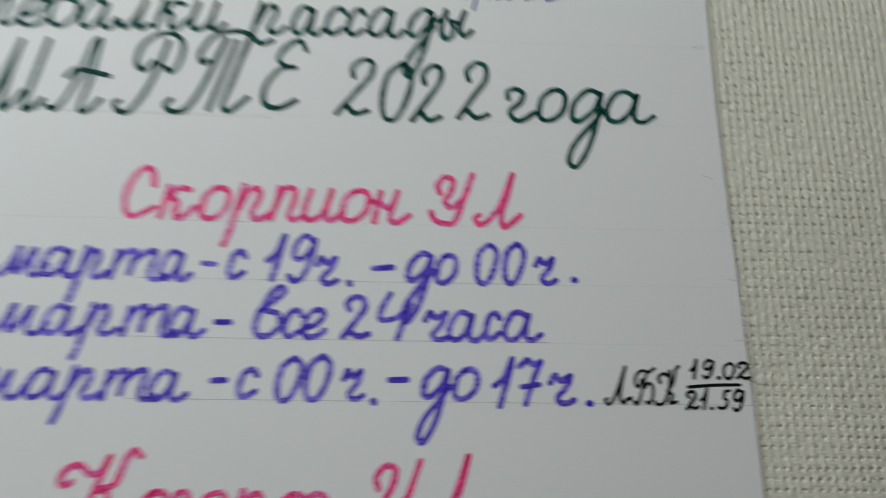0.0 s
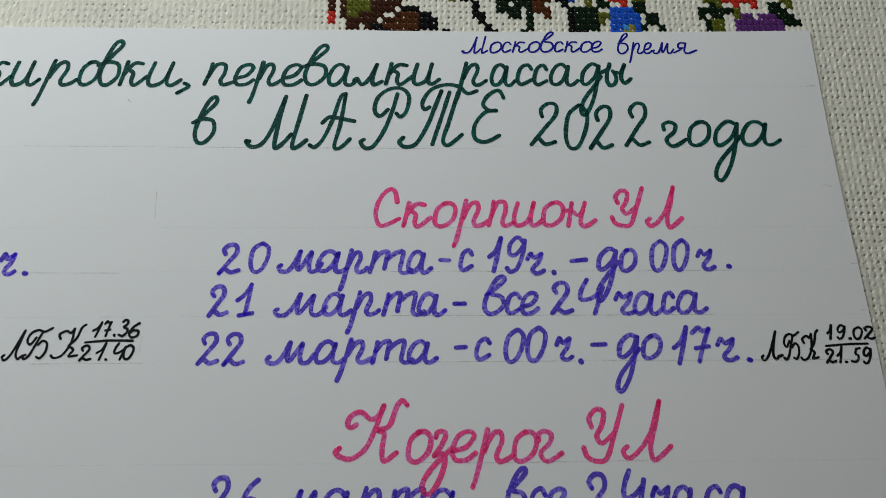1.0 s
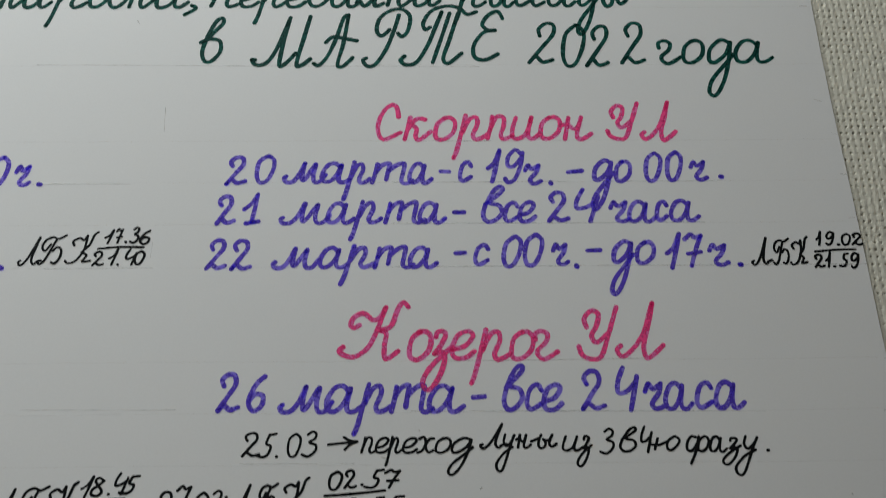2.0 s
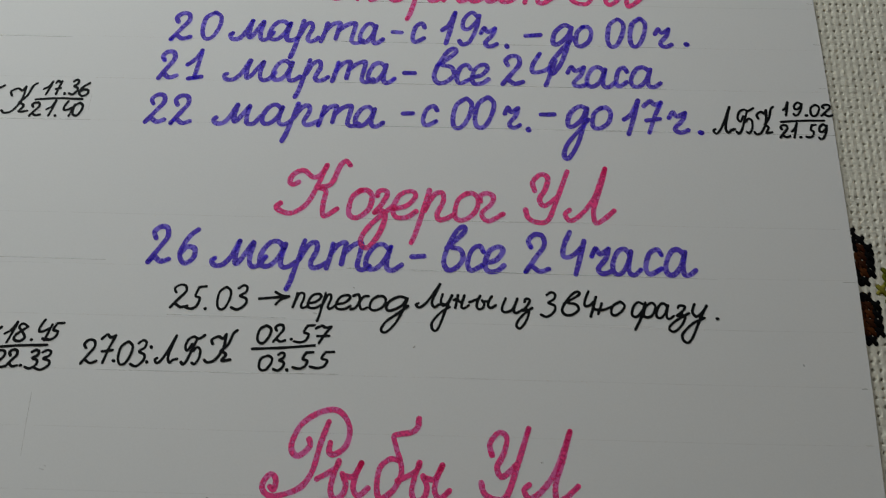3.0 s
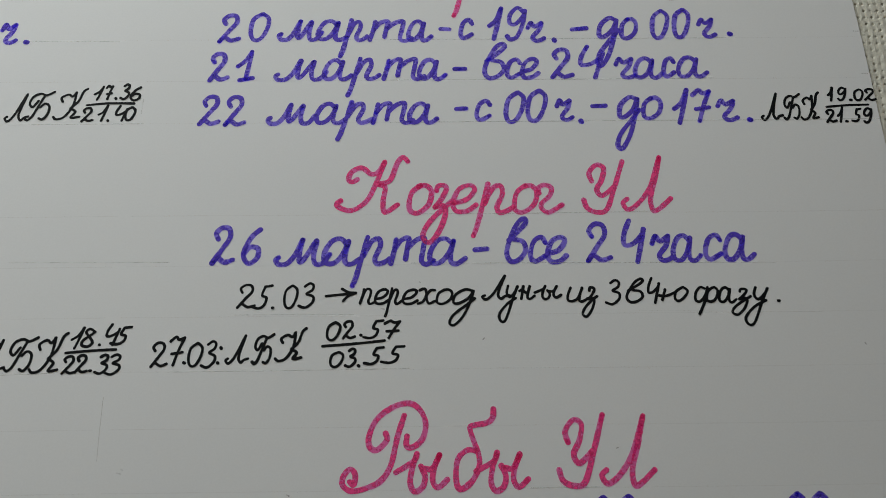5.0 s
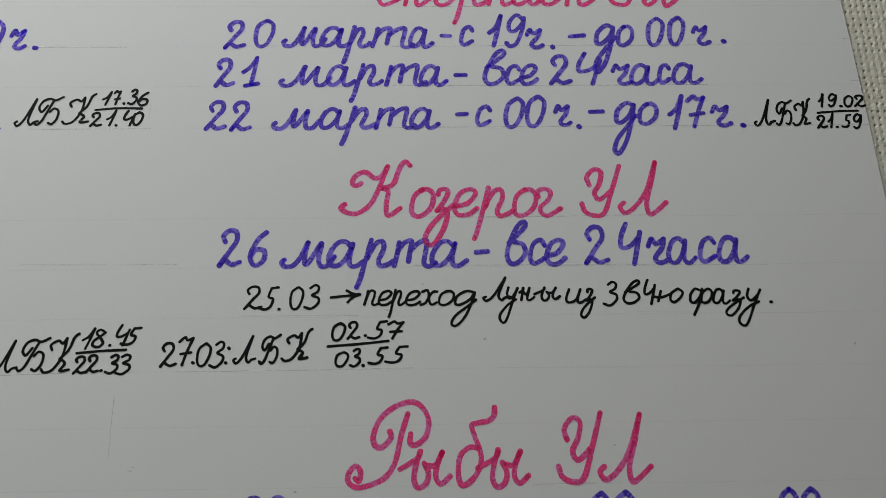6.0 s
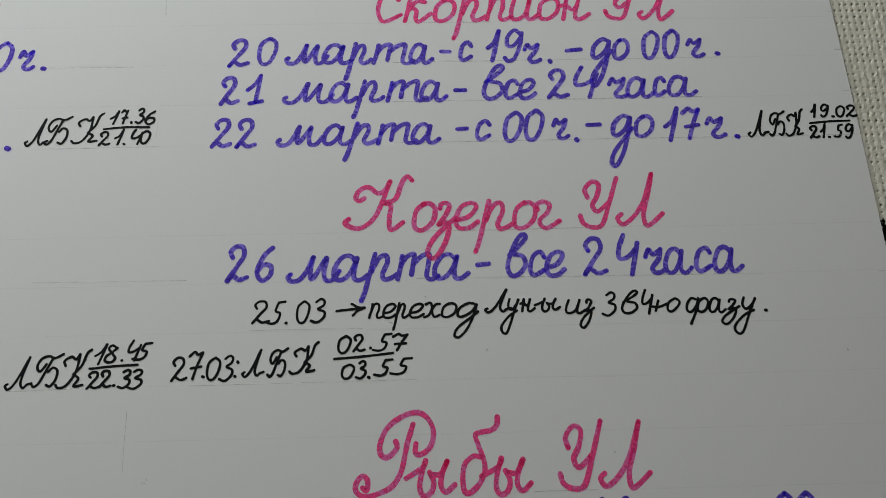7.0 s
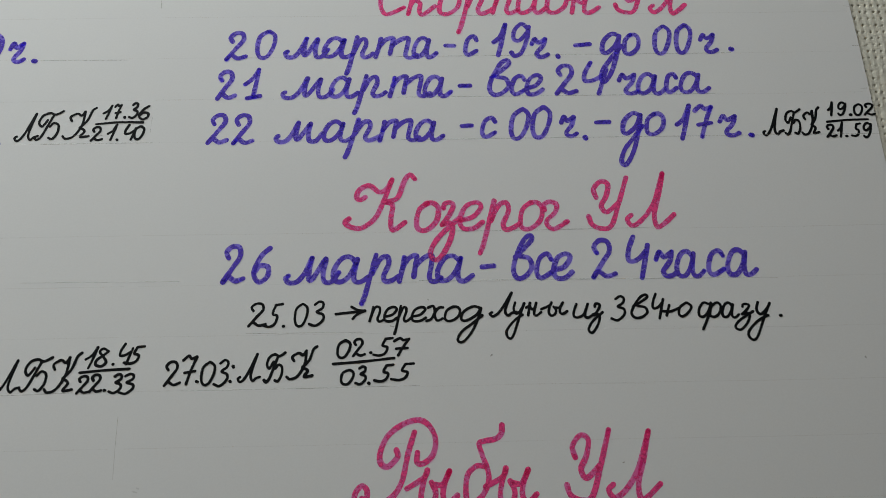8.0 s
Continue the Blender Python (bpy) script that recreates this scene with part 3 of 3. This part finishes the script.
write("вг", GREEN, -156.4, -32.8, -151.2, -32.8, 6.61)
write("М", GREEN, -143.7, -33.7, -129.2, -33.9, 6.22)
write("А", GREEN, -128.5, -33.9, -117.4, -34.0, 6.22)
write("Ря", GREEN, -116.3, -34.1, -104.2, -34.2, 6.22)
write("Т", GREEN, -106.8, -33.8, -87.9, -33.7, 6.23)
write("Е", GREEN, -88.9, -33.0, -80.7, -33.0, 6.26)
write("2г", GREEN, -75.2, -33.8, -68.4, -34.0, 8.39, lean=0.1)
write("0", GREEN, -66.3, -34.3, -60.1, -34.3, 8.39, lean=0.06)
write("2г", GREEN, -60.9, -34.6, -54.7, -34.6, 8.39, lean=0.06)
write("2г", GREEN, -52.4, -33.8, -45.7, -33.9, 8.43)
write("г о д а", GREEN, -42.9, -34.0, -12.7, -33.6, 6.51, "0.015:0.205 0.220:0.400 0.420:0.640 0.652:1.000")
write("М", BLUE, -90.9, -6.9, -84.5, -6.8, 2.05)
write("о с к о в с к о е", BLUE, -83.9, -6.8, -55.2, -6.6, 3.08)
write("в р е м я", BLUE, -51.6, -7.1, -31.3, -7.0, 3.10, "0.010:0.150 0.190:0.350 0.350:0.450 0.450:0.720 0.720:1.000")
write("С к о р п и о н", PINK, -112.2, -55.2, -60.7, -55.2, 5.98, "0.000:0.107 0.122:0.250 0.263:0.361 0.384:0.517 0.509:0.629 0.624:0.757 0.757:0.854 0.859:1.000")
write("У", PINK, -57.1, -55.5, -49.7, -55.5, 6.03)
write("Л", PINK, -48.9, -55.6, -40.5, -55.6, 6.04)
write("2", VIOLET, -148.0, -66.9, -142.8, -66.6, 4.88, lean=0.08)
write("0", VIOLET, -140.7, -66.4, -136.0, -66.4, 4.89)
write("м а р т а", VIOLET, -134.8, -66.4, -98.5, -66.9, 5.03, "0.010:0.290 0.254:0.470 0.442:0.581 0.584:0.853 0.826:0.990")
write("с", VIOLET, -93.0, -66.4, -89.6, -66.4, 5.19)
write("1ч", VIOLET, -86.5, -66.6, -82.8, -66.6, 4.91)
write("9", VIOLET, -82.3, -66.7, -77.8, -66.8, 5.05)
write("ч", VIOLET, -77.9, -67.0, -73.6, -67.1, 4.91)
write("д", VIOLET, -61.3, -66.4, -56.6, -66.5, 5.23)
write("о", VIOLET, -55.9, -66.6, -52.2, -66.6, 5.23)
write("0", VIOLET, -48.6, -66.5, -44.4, -66.5, 5.10, lean=0.05)
write("0", VIOLET, -43.5, -66.3, -39.5, -66.3, 5.11, lean=0.05)
write("ч", VIOLET, -38.3, -66.3, -34.1, -66.3, 4.83)
write("2", VIOLET, -149.6, -77.0, -144.9, -76.8, 4.84)
write("1", VIOLET, -142.9, -76.8, -139.1, -76.8, 4.85)
write("м а р т а", VIOLET, -134.8, -77.0, -95.7, -77.0, 4.98, "0.000:0.305 0.282:0.460 0.462:0.614 0.625:0.862 0.827:1.000")
write("в", VIOLET, -87.8, -76.9, -83.0, -77.0, 4.59)
write("с е", VIOLET, -82.8, -77.0, -75.2, -76.9, 4.87)
write("2", VIOLET, -72.9, -76.9, -67.5, -76.9, 5.16)
write("4", VIOLET, -66.1, -77.1, -60.7, -77.1, 4.89)
write("ч а с а", VIOLET, -58.4, -77.1, -36.5, -77.0, 5.03, "0.000:0.222 0.214:0.532 0.507:0.649 0.661:1.000")
write("2", VIOLET, -151.0, -88.2, -146.1, -88.1, 4.91, lean=0.06)
write("2", VIOLET, -145.5, -88.4, -140.5, -88.3, 4.91)
write("м а р т а", VIOLET, -135.9, -87.9, -97.2, -88.1, 4.78, "0.000:0.276 0.277:0.464 0.447:0.610 0.600:0.832 0.806:0.985")
write("с", VIOLET, -90.0, -87.6, -86.2, -87.6, 4.94)
write("0", VIOLET, -83.2, -88.0, -78.7, -88.0, 5.07, lean=0.08)
write("0", VIOLET, -78.3, -87.8, -73.7, -87.7, 5.21, lean=0.08)
write("ч", VIOLET, -72.3, -87.7, -68.4, -87.7, 4.96)
write("д", VIOLET, -58.4, -87.4, -53.7, -87.5, 5.24)
write("о", VIOLET, -52.8, -87.6, -48.6, -87.6, 5.12)
write("1ч", VIOLET, -46.3, -88.8, -42.3, -88.9, 4.97)
write("7", VIOLET, -41.8, -88.3, -38.2, -88.4, 4.37)
write("ч", VIOLET, -36.6, -88.1, -31.8, -88.2, 5.00)
write("0", VIOLET, -208.3, -66.6, -203.9, -66.7, 5.20)
write("0", VIOLET, -203.0, -66.7, -198.5, -66.7, 5.20)
write("ч", VIOLET, -197.5, -66.7, -193.6, -66.7, 4.91)
write("л1", BLACK, -26.6, -88.2, -21.5, -88.1, 2.43)
write("Б", BLACK, -21.2, -88.1, -16.4, -88.0, 1.84)
write("К1", BLACK, -17.4, -88.2, -12.1, -88.2, 1.71)
write("1ч", BLACK, -10.8, -83.5, -9.2, -83.4, 1.88)
write("9", BLACK, -8.6, -83.4, -6.5, -83.4, 1.88)
write("0", BLACK, -4.8, -83.4, -2.5, -83.4, 1.89)
write("2", BLACK, -2.8, -83.4, 0.0, -83.5, 2.02)
write("2", BLACK, -12.2, -89.0, -9.7, -88.9, 2.11)
write("1ч", BLACK, -9.5, -88.9, -7.9, -88.9, 2.11)
write("5", BLACK, -6.3, -88.8, -3.8, -88.8, 2.11)
write("9", BLACK, -3.7, -89.1, -1.6, -89.1, 2.11)
write("л1", BLACK, -193.4, -86.8, -187.9, -86.7, 2.47)
write("Б", BLACK, -188.7, -86.6, -181.9, -86.5, 2.04)
write("К1", BLACK, -182.5, -86.5, -174.7, -86.5, 1.91)
write("1ч", BLACK, -174.4, -81.7, -172.0, -81.6, 1.94)
write("7", BLACK, -171.8, -81.6, -170.5, -81.6, 1.90)
write("3", BLACK, -168.5, -81.6, -166.4, -81.6, 2.37)
write("6", BLACK, -166.4, -81.9, -163.4, -81.9, 2.73)
write("2", BLACK, -176.6, -87.1, -173.8, -87.0, 2.33)
write("1ч", BLACK, -173.0, -87.0, -170.5, -86.9, 2.20)
write("4", BLACK, -169.1, -87.0, -166.7, -87.0, 2.20)
write("0", BLACK, -166.9, -86.8, -164.5, -86.8, 2.20)
write("К", PINK, -120.3, -109.4, -104.8, -109.7, 6.95)
write("о", PINK, -104.9, -109.8, -99.9, -109.8, 6.38)
write("з е р о г", PINK, -99.5, -109.8, -72.1, -110.0, 6.25, "0.000:0.141 0.156:0.340 0.370:0.640 0.620:0.805 0.807:1.000")
write("У", PINK, -67.8, -110.1, -59.5, -110.3, 7.26)
write("Л", PINK, -59.4, -109.9, -49.0, -109.9, 7.27)
write("2", VIOLET, -146.1, -120.9, -141.0, -120.8, 5.60)
write("6", VIOLET, -139.5, -120.9, -134.9, -121.0, 6.24)
write("м а р т а", VIOLET, -132.7, -121.1, -92.0, -121.3, 5.59, "0.000:0.285 0.246:0.455 0.440:0.600 0.590:0.812 0.786:0.994")
write("в", VIOLET, -84.6, -121.1, -80.3, -121.2, 4.94)
write("с е", VIOLET, -79.8, -121.2, -71.7, -121.2, 5.48)
write("2", VIOLET, -68.1, -121.3, -62.4, -121.2, 5.89)
write("4", VIOLET, -60.0, -121.6, -55.5, -121.6, 5.62)
write("ч а с а", VIOLET, -54.4, -121.3, -31.8, -121.1, 5.64, "0.000:0.212 0.208:0.500 0.500:0.690 0.690:1.000")
write("2", BLACK, -140.2, -130.5, -136.0, -130.5, 3.46)
write("5", BLACK, -136.7, -130.6, -132.6, -130.7, 3.33)
write("0", BLACK, -130.2, -130.6, -127.1, -130.5, 3.33)
write("3", BLACK, -127.4, -130.7, -123.9, -130.7, 3.33)
write("→", BLACK, -121.7, -128.2, -115.6, -128.2, 3.10)
write("п е р е х о д", BLACK, -114.8, -129.9, -91.5, -130.3, 3.08, "0.000:0.135 0.135:0.255 0.255:0.375 0.380:0.510 0.510:0.661 0.667:0.807 0.802:1.000")
write("л1", BLACK, -90.1, -129.3, -84.0, -129.3, 1.87)
write("у н ы", BLACK, -84.5, -129.3, -73.4, -129.4, 2.71, "-0.033:0.209 0.220:0.495 0.505:0.989")
write("и з", BLACK, -72.4, -129.9, -66.2, -130.1, 2.97)
write("3", BLACK, -64.6, -130.7, -61.2, -130.8, 3.35)
write("в", BLACK, -60.3, -130.3, -56.7, -130.4, 2.58)
write("4", BLACK, -55.8, -130.5, -53.5, -130.6, 3.23)
write("ю", BLACK, -53.8, -129.9, -47.5, -130.1, 2.98)
write("ф", BLACK, -46.2, -130.5, -41.2, -130.5, 3.11)
write("а", BLACK, -41.2, -130.5, -37.2, -130.6, 3.12)
write("з", BLACK, -37.1, -130.4, -34.5, -130.4, 2.60)
write("у", BLACK, -34.0, -130.4, -30.5, -130.5, 2.86)
write("2", BLACK, -156.5, -142.7, -152.8, -142.5, 3.44)
write("7", BLACK, -152.8, -142.3, -150.2, -142.3, 3.20)
write("0", BLACK, -148.8, -142.4, -145.7, -142.4, 3.20)
write("3", BLACK, -146.3, -142.9, -143.2, -143.0, 3.44)
write("л1", BLACK, -141.6, -142.0, -136.8, -142.0, 2.09)
write("Б", BLACK, -136.0, -142.2, -131.2, -142.2, 1.77)
write("К1", BLACK, -131.4, -141.7, -124.3, -141.5, 1.63)
write("0", BLACK, -121.4, -137.4, -118.4, -137.5, 2.50)
write("2", BLACK, -118.4, -137.3, -115.6, -137.2, 2.50)
write("5", BLACK, -114.0, -137.2, -109.8, -137.3, 2.50)
write("7", BLACK, -110.1, -137.2, -107.2, -137.3, 2.00)
write("0", BLACK, -120.6, -143.0, -117.7, -143.1, 2.08)
write("3", BLACK, -117.7, -143.1, -115.3, -143.1, 2.32)
write("5", BLACK, -113.8, -142.6, -109.7, -142.7, 2.33)
write("5", BLACK, -110.4, -142.4, -105.5, -142.5, 2.33)
write("л1", BLACK, -190.7, -143.4, -184.8, -143.3, 2.46)
write("Б", BLACK, -184.9, -143.0, -178.2, -143.2, 2.05)
write("К1", BLACK, -179.9, -143.4, -172.3, -143.6, 2.05)
write("1ч", BLACK, -172.7, -138.5, -169.8, -138.5, 2.50)
write("8", BLACK, -170.2, -138.2, -167.3, -138.3, 2.50)
write("4", BLACK, -165.7, -137.8, -163.2, -137.9, 2.50)
write("5", BLACK, -164.5, -137.8, -160.3, -137.8, 2.37)
write("2", BLACK, -173.8, -143.8, -170.8, -143.7, 2.45)
write("2", BLACK, -171.2, -143.5, -168.5, -143.5, 2.45)
write("3", BLACK, -167.2, -143.8, -164.5, -143.9, 2.45)
write("3", BLACK, -165.2, -144.0, -161.9, -144.0, 2.57)
write("Рп", PINK, -117.9, -167.0, -101.3, -167.4, 6.31)
write("ы", PINK, -107.5, -167.2, -97.6, -167.4, 6.81)
write("б", PINK, -96.3, -167.3, -91.2, -167.4, 6.43)
write("ы", PINK, -92.1, -167.4, -82.1, -167.6, 6.82)
write("У", PINK, -76.6, -167.2, -68.2, -167.4, 8.29)
write("Л", PINK, -68.4, -167.0, -58.1, -167.2, 7.72)
write("2", VIOLET, -138.7, -176.1, -133.8, -176.1, 4.90)
write("8", VIOLET, -133.4, -176.1, -128.3, -176.1, 4.90)
write("0", VIOLET, -70.4, -176.2, -66.4, -176.2, 4.91)
write("0", VIOLET, -65.7, -176.2, -61.5, -176.2, 4.91)
write("0", VIOLET, -33.1, -176.3, -29.3, -176.3, 4.94)
write("0", VIOLET, -28.7, -176.3, -24.9, -176.3, 4.95)
mark(GREEN, "-159.9,-16.0 -158.8,-16.9 -161.5,-18.8")
mark(VIOLET, "-97.2,-63.8 -95.2,-63.9")
mark(VIOLET, "-71.3,-66.9 -71.2,-67.2")
mark(VIOLET, "-67.0,-64.2 -63.7,-63.9")
mark(VIOLET, "-30.8,-65.7 -30.6,-65.8")
mark(VIOLET, "-94.2,-74.5 -91.9,-74.5")
mark(VIOLET, "-94.1,-84.8 -91.9,-84.7")
mark(VIOLET, "-66.6,-88.1 -66.5,-88.3")
mark(VIOLET, "-63.8,-84.4 -60.9,-84.3")
mark(VIOLET, "-29.2,-88.1 -28.9,-88.2")
mark(VIOLET, "-191.3,-66.5 -190.9,-66.6")
mark(BLACK, "-5.8,-83.4 -5.6,-83.4")
mark(BLACK, "-11.4,-85.1 -6.6,-84.7 -2.0,-84.6")
mark(BLACK, "-7.6,-88.8 -7.4,-88.8")
mark(BLACK, "-169.4,-81.3 -169.3,-81.5")
mark(BLACK, "-175.5,-83.0 -170.6,-82.6 -165.2,-82.7")
mark(BLACK, "-170.6,-86.9 -170.5,-87.0")
mark(VIOLET, "-90.9,-118.4 -88.4,-118.2")
mark(VIOLET, "-197.0,-87.4 -196.6,-87.6")
mark(BLACK, "-132.5,-130.6 -132.4,-130.6")
mark(BLACK, "-28.9,-130.4 -28.7,-130.4")
mark(BLACK, "-149.6,-141.8 -149.4,-141.9")
mark(BLACK, "-142.4,-138.8 -142.3,-139.0")
mark(BLACK, "-142.9,-141.9 -142.8,-142.0")
mark(BLACK, "-114.5,-136.6 -114.4,-136.6")
mark(BLACK, "-122.1,-138.8 -115.9,-138.4 -109.7,-137.8")
mark(BLACK, "-114.9,-142.9 -114.8,-143.0")
mark(BLACK, "-166.7,-137.9 -166.6,-137.9")
mark(BLACK, "-173.2,-139.5 -168.3,-139.1 -163.3,-138.9")
mark(BLACK, "-168.0,-143.2 -167.8,-143.2")
mark(PINK, "-204.1,-48.3 -204.1,-54.1")
